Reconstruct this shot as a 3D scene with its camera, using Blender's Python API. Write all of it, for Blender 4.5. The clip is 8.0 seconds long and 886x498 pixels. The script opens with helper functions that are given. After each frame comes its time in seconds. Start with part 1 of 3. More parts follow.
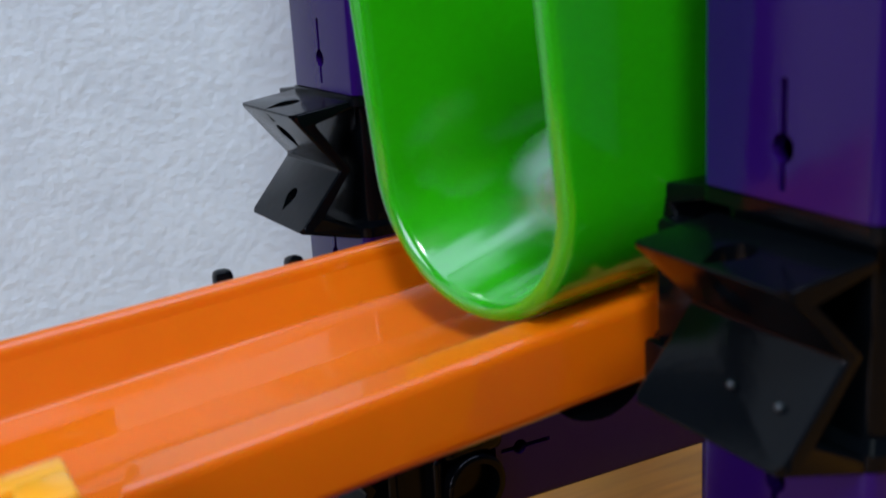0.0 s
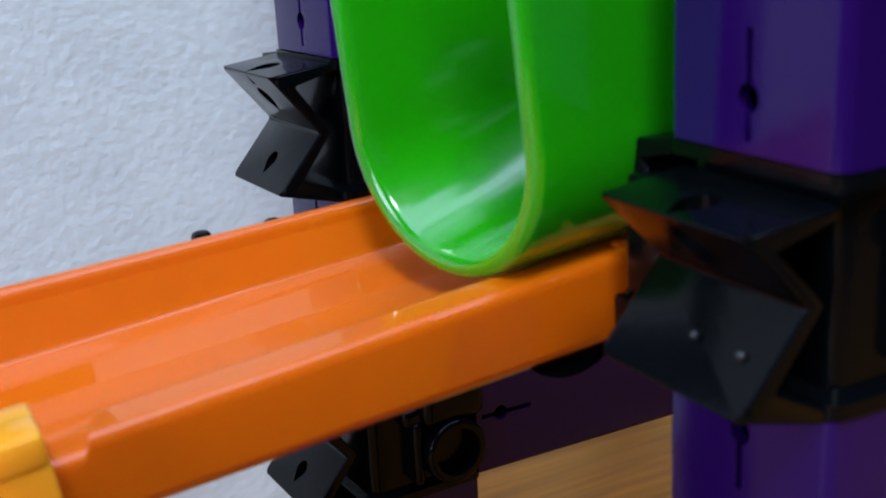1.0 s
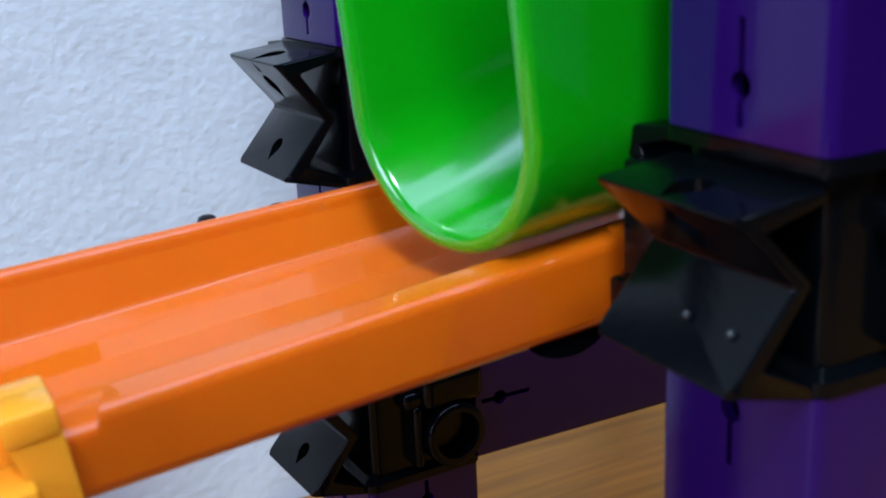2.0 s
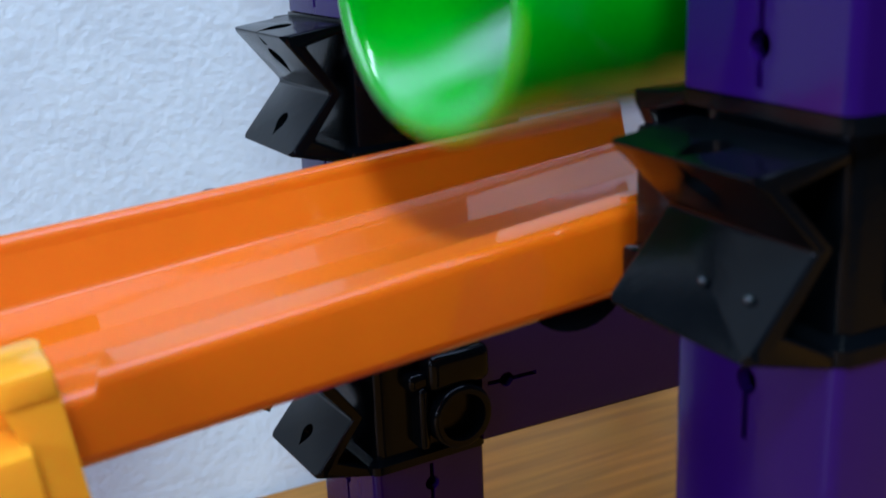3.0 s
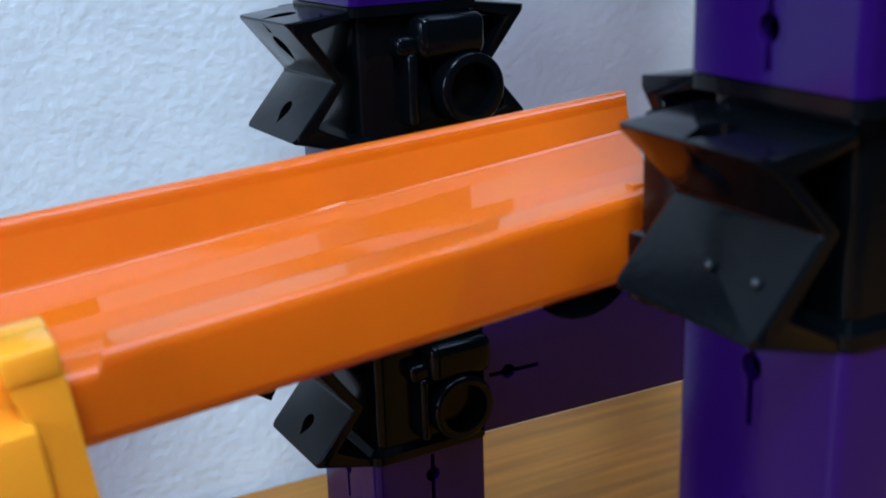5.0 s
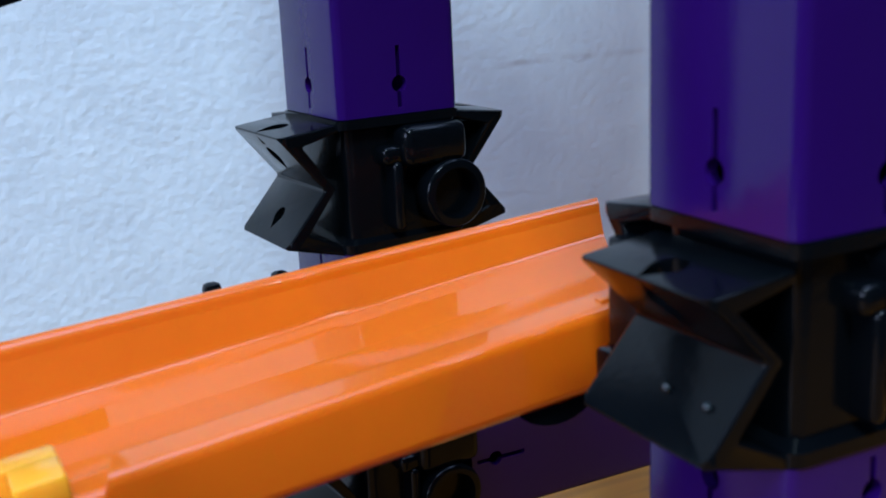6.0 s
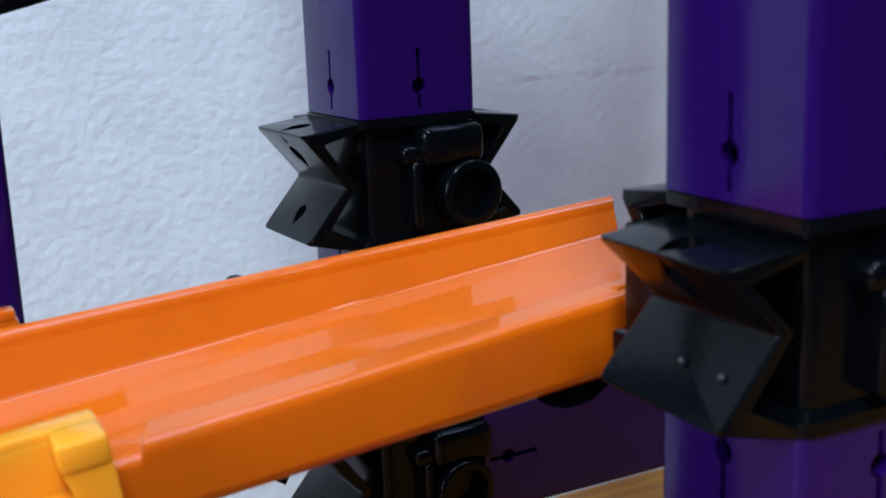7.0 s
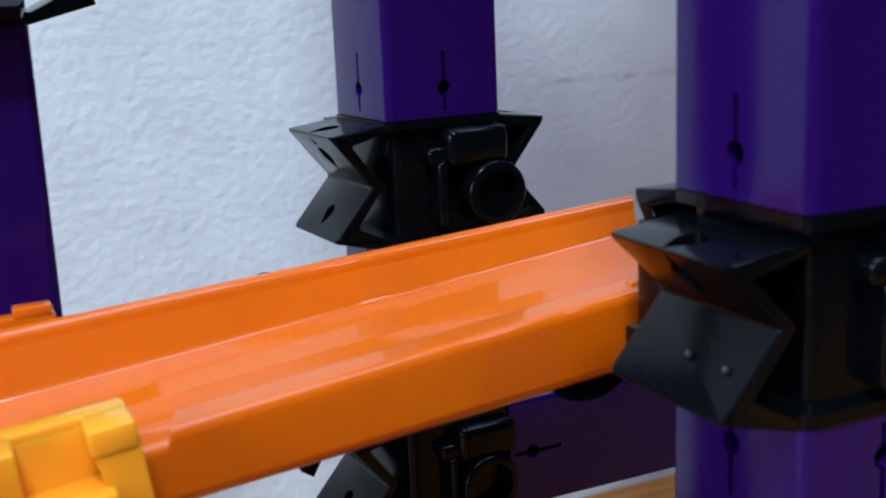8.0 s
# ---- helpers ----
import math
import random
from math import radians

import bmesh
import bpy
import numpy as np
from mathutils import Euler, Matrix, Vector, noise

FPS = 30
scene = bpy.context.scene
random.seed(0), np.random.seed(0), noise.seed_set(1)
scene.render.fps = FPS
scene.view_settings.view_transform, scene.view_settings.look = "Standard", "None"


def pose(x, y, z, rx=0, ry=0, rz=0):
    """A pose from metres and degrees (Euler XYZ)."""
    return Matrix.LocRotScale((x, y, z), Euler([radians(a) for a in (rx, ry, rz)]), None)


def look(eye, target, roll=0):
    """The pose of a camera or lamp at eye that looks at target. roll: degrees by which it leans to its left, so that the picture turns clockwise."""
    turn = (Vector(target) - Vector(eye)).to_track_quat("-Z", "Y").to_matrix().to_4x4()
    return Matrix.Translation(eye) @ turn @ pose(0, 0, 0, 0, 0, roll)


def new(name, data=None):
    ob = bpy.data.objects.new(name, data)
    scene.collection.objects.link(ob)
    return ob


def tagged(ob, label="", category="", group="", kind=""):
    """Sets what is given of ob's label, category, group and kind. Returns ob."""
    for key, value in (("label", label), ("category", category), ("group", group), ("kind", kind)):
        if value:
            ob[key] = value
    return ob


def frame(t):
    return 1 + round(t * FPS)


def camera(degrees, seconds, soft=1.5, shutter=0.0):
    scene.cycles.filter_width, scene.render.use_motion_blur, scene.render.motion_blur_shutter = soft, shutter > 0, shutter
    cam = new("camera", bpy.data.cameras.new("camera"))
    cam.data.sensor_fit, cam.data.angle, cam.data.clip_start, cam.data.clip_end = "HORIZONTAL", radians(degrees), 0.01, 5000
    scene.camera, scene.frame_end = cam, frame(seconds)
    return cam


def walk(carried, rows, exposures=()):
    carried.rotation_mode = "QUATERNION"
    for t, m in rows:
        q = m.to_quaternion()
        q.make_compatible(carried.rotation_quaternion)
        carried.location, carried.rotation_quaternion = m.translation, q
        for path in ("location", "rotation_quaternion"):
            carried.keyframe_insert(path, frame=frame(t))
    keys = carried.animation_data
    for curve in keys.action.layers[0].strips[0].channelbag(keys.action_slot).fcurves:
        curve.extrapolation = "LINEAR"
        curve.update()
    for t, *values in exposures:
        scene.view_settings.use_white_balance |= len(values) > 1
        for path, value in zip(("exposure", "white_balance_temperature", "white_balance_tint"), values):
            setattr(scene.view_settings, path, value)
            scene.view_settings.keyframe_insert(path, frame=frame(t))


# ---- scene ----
cam = camera(42.2, 8.0, soft=1.8, shutter=0.55)
cam.data.dof.use_dof, cam.data.dof.focus_distance, cam.data.dof.aperture_fstop = True, 0.21, 36.0
METRES, EYE, TILT, LEAN, TURN = 0.056, 0.1825, 0.0, 0.0, -27.0
ROWS = [
    (0.0, 0.0, 0.0, 0.0, -0.93, -15.87, 3.27),
    (0.5, -0.0152, -0.0229, -0.0534, -0.88, -16.0, 2.93),
    (1.0, 0.0562, -0.0224, -0.0602, -0.87, -16.68, 2.96),
    (1.5, 0.0577, -0.0932, -0.0543, -0.79, -16.87, 2.72),
    (3.0, 0.0468, -0.0526, -0.141, -0.32, -17.09, 2.26),
    (3.5, 0.0379, -0.006, -0.1785, -0.19, -16.8, 1.99),
    (4.0, 0.0258, -0.044, -0.1786, -0.31, -16.98, 1.75),
    (5.5, 0.0399, -0.0699, -0.1661, -0.18, -17.04, 1.77),
    (5.6, 0.0393, -0.12, -0.111, -0.498, -16.622, 1.6),
    (5.7, 0.064, -0.134, -0.041, -0.447, -15.639, 1.9),
    (5.8, 0.077, -0.179, 0.008, -0.431, -14.448, 2.2),
    (6.0, 0.0811, -0.1952, 0.0161, -0.49, -14.44, 2.57),
    (6.5, 0.0372, -0.2786, -0.0159, -0.43, -13.35, 2.48),
    (7.0, 0.0357, -0.3117, -0.0622, -0.13, -12.93, 2.05),
    (7.5, 0.0834, -0.3245, -0.0556, 0.41, -12.81, 2.12),
    (8.0, 0.092, -0.4005, -0.0583, 1.9, -12.71, 2.41),
]
walk(cam, [(t, pose(0, 0, EYE, TILT, LEAN, TURN) @ pose(METRES * x, METRES * y, METRES * z, 90 + pitch, roll, yaw)) for t, x, y, z, yaw, pitch, roll in ROWS],
     exposures=[(0.0, -0.16, 6800, 10), (1.0, -0.08, 6550, 10), (1.5, 0.06, 6300, 10), (3.0, 0.10, 5950, 6), (5.5, 0.10, 5900, 4), (6.0, 0.12, 5750, 4), (6.7, 0.05, 6250, 8), (8.0, 0.06, 6450, 8)])

# ---- light ----
world = bpy.data.worlds.new("world")
scene.world = world
world.use_nodes = True
sky = world.node_tree.nodes.new("ShaderNodeTexSky")
sky.sky_type, sky.sun_disc = "NISHITA", False
sky.sun_elevation, sky.sun_rotation = radians(35), radians(200)
world.node_tree.links.new(sky.outputs[0], world.node_tree.nodes["Background"].inputs[0])
world.node_tree.nodes["Background"].inputs[1].default_value = 0.08

LAMP = Vector((-0.331, -0.870, 1.58))
key = bpy.data.lights.new("ceiling_lamp_light", "AREA")
key.shape, key.size = "DISK", 0.42
key.energy, key.color = 31.0, (0.74, 0.89, 0.98)
key_ob = new("ceiling_lamp_light", key)
key_ob.matrix_world = pose(*LAMP)
# added overhead fill: a broad bluish area light with no known source
OVER_FILL = Vector((0.15, -0.185, 1.60))
over = bpy.data.lights.new("overhead_fill_light", "AREA")
over.shape, over.size, over.size_y = "RECTANGLE", 1.80, 0.85
over.energy, over.color = 22.0, (0.53, 0.65, 1.0)
over_ob = new("overhead_fill_light", over)
over_ob.matrix_world = pose(*OVER_FILL)
# added side fill from the left, set in an invented wall opening
LEFT_FILL = Vector((-1.90, -0.55, 0.75))
fill = bpy.data.lights.new("left_fill_light", "AREA")
fill.shape, fill.size, fill.size_y = "RECTANGLE", 1.0, 0.9
fill.energy, fill.color = 29.0, (0.66, 0.71, 1.0)
fill_ob = new("left_fill_light", fill)
fill_ob.matrix_world = look(LEFT_FILL, LEFT_FILL + Vector((1, 0, 0)))
scene.view_settings.exposure = 0.0


# ---- materials ----
def material(name, base, rough, spec=0.5, metal=0.0, vary=0.12, grain=900.0, blotch=60.0, bump=0.03, coat=0.0, sss=0.0, trans=0.0, ior=1.5, wear=0.1, glow=(0.004, 0.003, 0.002), gloss=0.03):
    """A plastic-like surface: base colour with fine grain and larger blotches, varied gloss and slight relief."""
    m = bpy.data.materials.new(name)
    m.use_nodes = True
    nt = m.node_tree
    n, l = nt.nodes, nt.links
    b = n["Principled BSDF"]
    geo = n.new("ShaderNodeTexCoord")
    big = n.new("ShaderNodeTexNoise")
    big.inputs["Scale"].default_value, big.inputs["Detail"].default_value = blotch, 4
    fine = n.new("ShaderNodeTexNoise")
    fine.inputs["Scale"].default_value, fine.inputs["Detail"].default_value = grain, 3
    for t in (big, fine):
        l.new(geo.outputs["Object"], t.inputs["Vector"])
    mix = n.new("ShaderNodeMix")
    mix.data_type = "RGBA"
    mix.inputs[6].default_value = (*[c * (1 - vary) for c in base], 1)
    mix.inputs[7].default_value = (*[min(1, c * (1 + vary)) for c in base], 1)
    l.new(big.outputs["Fac"], mix.inputs[0])
    l.new(mix.outputs[2], b.inputs["Base Color"])
    r = n.new("ShaderNodeMapRange")
    r.inputs[3].default_value, r.inputs[4].default_value = max(0.02, rough - wear), min(1, rough + wear)
    l.new(big.outputs["Fac"], r.inputs[0])
    l.new(r.outputs[0], b.inputs["Roughness"])
    if bump:
        bp = n.new("ShaderNodeBump")
        bp.inputs["Strength"].default_value, bp.inputs["Distance"].default_value = bump, 0.0005
        l.new(fine.outputs["Fac"], bp.inputs["Height"])
        l.new(bp.outputs[0], b.inputs["Normal"])
    b.inputs["Metallic"].default_value = metal
    b.inputs["Specular IOR Level"].default_value = spec
    b.inputs["Coat Weight"].default_value = coat
    b.inputs["Coat Roughness"].default_value = gloss
    b.inputs["Transmission Weight"].default_value = trans
    b.inputs["IOR"].default_value = ior
    if sss:
        b.inputs["Subsurface Weight"].default_value = sss
        b.inputs["Subsurface Radius"].default_value = glow
        b.inputs["Subsurface Scale"].default_value = 0.5
    return m


PURPLE = material("purple_plastic", (0.0180, 0.0026, 0.088), 0.12, spec=0.26, bump=0.03, wear=0.05)
BLACK = material("black_plastic", (0.0016, 0.0024, 0.0034), 0.17, spec=0.145, bump=0.05, vary=0.3, wear=0.06)
ORANGE = material("orange_plastic", (0.73, 0.136, 0.002), 0.36, spec=0.12, bump=0.006, coat=1.0, gloss=0.05, sss=0.30, wear=0.03, glow=(0.010, 0.0022, 0.0003))
# grey puts the glints of the tiny black studs into their colour
STUD = material("glint_grey_plastic", (0.018, 0.025, 0.03), 0.25)
AMBER = material("amber_orange_plastic", (1.0, 0.37, 0.020), 0.18, spec=0.5, bump=0.02, sss=0.6)
GREEN = material("green_plastic", (0.012, 0.36, 0.003), 0.15, spec=0.5, bump=0.008, sss=0.5, coat=1.0, gloss=0.13, wear=0.04, glow=(0.003, 0.016, 0.002))


def plaster():
    m = bpy.data.materials.new("white_plaster")
    m.use_nodes = True
    n, l = m.node_tree.nodes, m.node_tree.links
    b = n["Principled BSDF"]
    co = n.new("ShaderNodeTexCoord")
    fine = n.new("ShaderNodeTexNoise")
    fine.inputs["Scale"].default_value, fine.inputs["Detail"].default_value = 330, 8
    mid = n.new("ShaderNodeTexNoise")
    mid.inputs["Scale"].default_value, mid.inputs["Detail"].default_value = 45, 5
    spots = n.new("ShaderNodeTexNoise")
    spots.inputs["Scale"].default_value, spots.inputs["Detail"].default_value = 75, 8
    for t in (fine, mid, spots):
        l.new(co.outputs["Object"], t.inputs["Vector"])
    ramp = n.new("ShaderNodeValToRGB")
    ramp.color_ramp.elements[0].position, ramp.color_ramp.elements[0].color = 0.3, (0.70, 0.755, 0.79, 1)
    ramp.color_ramp.elements[1].position, ramp.color_ramp.elements[1].color = 0.62, (0.77, 0.83, 0.86, 1)
    l.new(mid.outputs["Fac"], ramp.inputs[0])
    smut = n.new("ShaderNodeValToRGB")
    smut.color_ramp.elements[0].position, smut.color_ramp.elements[0].color = 0.70, (0, 0, 0, 1)
    smut.color_ramp.elements[1].position, smut.color_ramp.elements[1].color = 0.80, (0.5, 0.5, 0.5, 1)
    l.new(spots.outputs["Fac"], smut.inputs[0])
    mix = n.new("ShaderNodeMix")
    mix.data_type = "RGBA"
    mix.inputs[7].default_value = (0.42, 0.40, 0.38, 1)
    l.new(smut.outputs[0], mix.inputs[0])
    l.new(ramp.outputs[0], mix.inputs[6])
    sep = n.new("ShaderNodeSeparateXYZ")
    l.new(co.outputs["Object"], sep.inputs[0])
    line = n.new("ShaderNodeMapRange")
    line.interpolation_type = "SMOOTHSTEP"
    far = n.new("ShaderNodeMath")
    far.operation = "SUBTRACT"
    far.inputs[1].default_value = 0.1482
    l.new(sep.outputs[2], far.inputs[0])
    size = n.new("ShaderNodeMath")
    size.operation = "ABSOLUTE"
    l.new(far.outputs[0], size.inputs[0])
    line.inputs[1].default_value, line.inputs[2].default_value = 0.0, 0.0016
    line.inputs[3].default_value, line.inputs[4].default_value = 1.0, 0.0
    l.new(size.outputs[0], line.inputs[0])
    side = n.new("ShaderNodeMapRange")
    side.inputs[1].default_value, side.inputs[2].default_value = 0.172, 0.182
    l.new(sep.outputs[0], side.inputs[0])
    dirt = n.new("ShaderNodeMath")
    dirt.operation = "MULTIPLY"
    l.new(line.outputs[0], dirt.inputs[0])
    l.new(side.outputs[0], dirt.inputs[1])
    dirt2 = n.new("ShaderNodeMath")
    dirt2.operation = "MULTIPLY"
    l.new(dirt.outputs[0], dirt2.inputs[0])
    patchy = n.new("ShaderNodeMapRange")
    patchy.inputs[1].default_value, patchy.inputs[2].default_value = 0.42, 0.62
    patchy.inputs[3].default_value, patchy.inputs[4].default_value = 0.0, 0.45
    l.new(spots.outputs["Fac"], patchy.inputs[0])
    l.new(patchy.outputs[0], dirt2.inputs[1])
    mix2 = n.new("ShaderNodeMix")
    mix2.data_type = "RGBA"
    mix2.inputs[7].default_value = (0.40, 0.34, 0.34, 1)
    l.new(dirt2.outputs[0], mix2.inputs[0])
    l.new(mix.outputs[2], mix2.inputs[6])
    l.new(mix2.outputs[2], b.inputs["Base Color"])
    add = n.new("ShaderNodeMath")
    add.operation = "ADD"
    l.new(fine.outputs["Fac"], add.inputs[0])
    low = n.new("ShaderNodeMath")
    low.operation = "MULTIPLY"
    low.inputs[1].default_value = 0.5
    l.new(mid.outputs["Fac"], low.inputs[0])
    l.new(low.outputs[0], add.inputs[1])
    bp = n.new("ShaderNodeBump")
    bp.inputs["Strength"].default_value, bp.inputs["Distance"].default_value = 0.29, 0.0020
    l.new(add.outputs[0], bp.inputs["Height"])
    l.new(bp.outputs[0], b.inputs["Normal"])
    b.inputs["Roughness"].default_value = 0.75
    return m


def wood():
    m = bpy.data.materials.new("varnished_wood")
    m.use_nodes = True
    n, l = m.node_tree.nodes, m.node_tree.links
    b = n["Principled BSDF"]
    co = n.new("ShaderNodeTexCoord")
    mp = n.new("ShaderNodeMapping")
    mp.inputs["Scale"].default_value = (14, 260, 60)
    mp.inputs["Rotation"].default_value = (0, 0, radians(6))
    l.new(co.outputs["Object"], mp.inputs["Vector"])
    g = n.new("ShaderNodeTexNoise")
    g.inputs["Scale"].default_value, g.inputs["Detail"].default_value, g.inputs["Distortion"].default_value = 1.0, 7, 0.6
    l.new(mp.outputs[0], g.inputs["Vector"])
    big = n.new("ShaderNodeTexNoise")
    big.inputs["Scale"].default_value = 22
    l.new(co.outputs["Object"], big.inputs["Vector"])
    ramp = n.new("ShaderNodeValToRGB")
    ramp.color_ramp.elements[0].position, ramp.color_ramp.elements[0].color = 0.32, (0.33, 0.128, 0.013, 1)
    ramp.color_ramp.elements[1].position, ramp.color_ramp.elements[1].color = 0.68, (0.55, 0.225, 0.022, 1)
    l.new(g.outputs["Fac"], ramp.inputs[0])
    mul = n.new("ShaderNodeMix")
    mul.data_type, mul.blend_type = "RGBA", "MULTIPLY"
    mul.inputs[0].default_value = 0.35
    l.new(ramp.outputs[0], mul.inputs[6])
    l.new(big.outputs["Color"], mul.inputs[7])
    l.new(mul.outputs[2], b.inputs["Base Color"])
    bp = n.new("ShaderNodeBump")
    bp.inputs["Strength"].default_value, bp.inputs["Distance"].default_value = 0.15, 0.0005
    l.new(g.outputs["Fac"], bp.inputs["Height"])
    l.new(bp.outputs[0], b.inputs["Normal"])
    b.inputs["Roughness"].default_value = 0.36
    b.inputs["Specular IOR Level"].default_value = 0.18
    return m


PLASTER, WOOD = plaster(), wood()
# near-black stand-in for a dim room, keeps reflections in the glossy plastic dark
DIM_PAINT = material("dimmed_room_paint", (0.07, 0.07, 0.075), 0.7, bump=0.05, grain=60, blotch=4)


# ---- mesh helpers ----
def mesh_of(name, bm, mat, smooth=35):
    bmesh.ops.recalc_face_normals(bm, faces=bm.faces)
    me = bpy.data.meshes.new(name)
    bm.to_mesh(me)
    bm.free()
    me.materials.append(mat)
    if smooth:
        me.shade_smooth()
        me.set_sharp_from_angle(angle=radians(smooth))
    return me


def part(name, bm, mat, parent=None, label="", smooth=35):
    ob = new(name, mesh_of(name, bm, mat, smooth))
    if parent:
        ob.parent = parent
    if label:
        ob["label"] = label
    return ob


def box(x0, x1, y0, y1, z0, z1, bevel=0.0, seg=2, bm=None):
    own = bmesh.new()
    vs = bmesh.ops.create_cube(own, size=1)["verts"]
    for v in vs:
        v.co = Vector(((x0 + x1) / 2 + v.co.x * (x1 - x0), (y0 + y1) / 2 + v.co.y * (y1 - y0), (z0 + z1) / 2 + v.co.z * (z1 - z0)))
    if bevel:
        bmesh.ops.bevel(own, geom=own.edges[:], offset=bevel, segments=seg, affect="EDGES", profile=0.5)
    if bm is None:
        return own
    join(bm, own)
    return bm


def join(bm, other, m=None):
    """Adds the bmesh other to bm, placed by m."""
    if m is not None:
        bmesh.ops.transform(other, matrix=m, verts=other.verts)
    me = bpy.data.meshes.new("tmp")
    other.to_mesh(me)
    other.free()
    bm.from_mesh(me)
    bpy.data.meshes.remove(me)
    return bm


def prism(outline, depth, m=None):
    """A closed outline of (u, v) points in the xy plane, extruded from z = 0 to depth."""
    bm = bmesh.new()
    vs = [bm.verts.new((u, v, 0)) for u, v in outline]
    f = bm.faces.new(vs)
    ext = bmesh.ops.extrude_face_region(bm, geom=[f])["geom"]
    bmesh.ops.translate(bm, verts=[g for g in ext if isinstance(g, bmesh.types.BMVert)], vec=(0, 0, depth))
    bmesh.ops.recalc_face_normals(bm, faces=bm.faces)
    if m is not None:
        bmesh.ops.transform(bm, matrix=m, verts=bm.verts)
    return bm


def rounded_square(half, r, steps=5):
    pts = []
    for cx, cy, a0 in ((1, 1, 0), (-1, 1, 90), (-1, -1, 180), (1, -1, 270)):
        for i in range(steps + 1):
            a = radians(a0 + 90 * i / steps)
            pts.append((cx * (half - r) + r * math.cos(a), cy * (half - r) + r * math.sin(a)))
    return pts


def circle(r, steps=24, cx=0, cy=0):
    return [(cx + r * math.cos(2 * math.pi * i / steps), cy + r * math.sin(2 * math.pi * i / steps)) for i in range(steps)]


def teardrop(r, tail, steps=14):
    """A round hole with a pointed tail towards +v."""
    pts = [(r * math.cos(radians(a)), r * math.sin(radians(a))) for a in np.linspace(-215, 35, steps)]
    return pts + [(0, tail)]


def keyhole(r, w, tail):
    """A round hole with a narrow slot running both ways along v."""
    a0 = math.asin(w / r)
    up = [(r * math.sin(a), r * math.cos(a)) for a in np.linspace(a0, math.pi - a0, 9)]
    return [(w, tail)] + up + [(w, -tail * 0.62), (-w, -tail * 0.62)] + [(-u, v) for u, v in reversed(up)] + [(-w, tail)]


def cut(bm, cutters, how="DIFFERENCE"):
    """bm with the solids of cutters taken away, or what it shares with them."""
    me = bpy.data.meshes.new("tmp")
    bm.to_mesh(me)
    bm.free()
    body = bpy.data.objects.new("tmp_body", me)
    scene.collection.objects.link(body)
    tools = []
    for c in cutters:
        bmesh.ops.recalc_face_normals(c, faces=c.faces)
        cm = bpy.data.meshes.new("tmp")
        c.to_mesh(cm)
        c.free()
        t = bpy.data.objects.new("tmp_cut", cm)
        scene.collection.objects.link(t)
        tools.append(t)
        mod = body.modifiers.new("cut", "BOOLEAN")
        mod.operation, mod.object, mod.solver = how, t, "EXACT"
    dg = bpy.context.evaluated_depsgraph_get()
    res = bpy.data.meshes.new_from_object(body.evaluated_get(dg))
    out = bmesh.new()
    out.from_mesh(res)
    for o in (body, *tools):
        d = o.data
        bpy.data.objects.remove(o)
        bpy.data.meshes.remove(d)
    bpy.data.meshes.remove(res)
    return out


def thing(name, at=(0, 0, 0), label="", category="", group="", kind=""):
    ob = new(name)
    ob.matrix_basis = Matrix.Translation(at)
    ob.empty_display_size = 0.01
    return tagged(ob, label, category, group, kind)


def structure(name, bm, mat, label, category, smooth=0):
    return tagged(part(name, bm, mat, None, "", smooth), label, category, "", "structure")


# ---- the room ----
WALL_Y = 0.309
structure("wall_back", box(-1.9, 2.2, WALL_Y, WALL_Y + 0.12, -0.75, 1.7), PLASTER, "rough white plastered wall behind the table", "wall")
# unseen side walls, front wall and ceiling, darkened to hold back bounce and reflections
side = cut(box(-2.02, -1.9, -2.52, WALL_Y + 0.12, -0.75, 1.7), [box(-2.1, -1.8, LEFT_FILL.y - 0.52, LEFT_FILL.y + 0.52, LEFT_FILL.z - 0.47, LEFT_FILL.z + 0.47)])
structure("wall_left", side, DIM_PAINT, "plain unseen wall of the room, coloured dark to dim reflections", "wall")
structure("wall_right", box(2.2, 2.32, -2.52, WALL_Y + 0.12, -0.75, 1.7), DIM_PAINT, "plain unseen wall of the room, coloured dark to dim reflections", "wall")
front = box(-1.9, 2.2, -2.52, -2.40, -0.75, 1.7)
structure("wall_front", front, DIM_PAINT, "plain unseen front wall of the room, coloured dark to dim reflections", "wall")
structure("ceiling", box(-2.02, 2.32, -2.52, WALL_Y + 0.12, 1.7, 1.8), DIM_PAINT, "plain unseen ceiling of the room, coloured dark to dim reflections", "ceiling")
structure("floor", box(-2.02, 2.32, -2.52, WALL_Y + 0.12, -0.85, -0.75), WOOD, "brown wooden floor of the room", "floor")
lamp = thing("ceiling_lamp", (LAMP.x, LAMP.y, 0), "round white ceiling lamp", "lamp")
part("base", prism(circle(0.23, 48), 0.10, pose(0, 0, 1.60)), DIM_PAINT, lamp)
# invented housing above the overhead fill
fill_housing = thing("overhead_fill_housing", (OVER_FILL.x, OVER_FILL.y, 0), "unseen ceiling panel added to carry the overhead fill light", "lamp")
part("base", box(-0.93, 0.93, -0.45, 0.45, 1.615, 1.70, 0.004), DIM_PAINT, fill_housing)
table = thing("table", (0, 0, 0), "varnished brown wooden table against the wall", "table")
part("tabletop", box(-0.6, 0.9, -0.35, WALL_Y - 0.002, -0.03, 0, 0.002), WOOD, table, "varnished wood grain")
for lx in (-0.55, 0.85):
    for ly in (-0.30, 0.25):
        part("leg", box(lx - 0.025, lx + 0.025, ly - 0.025, ly + 0.025, -0.75, -0.03, 0.003), WOOD, table)

# ---- posts and joints of the toy frame ----
SIDE = 0.0244
HALF = SIDE / 2


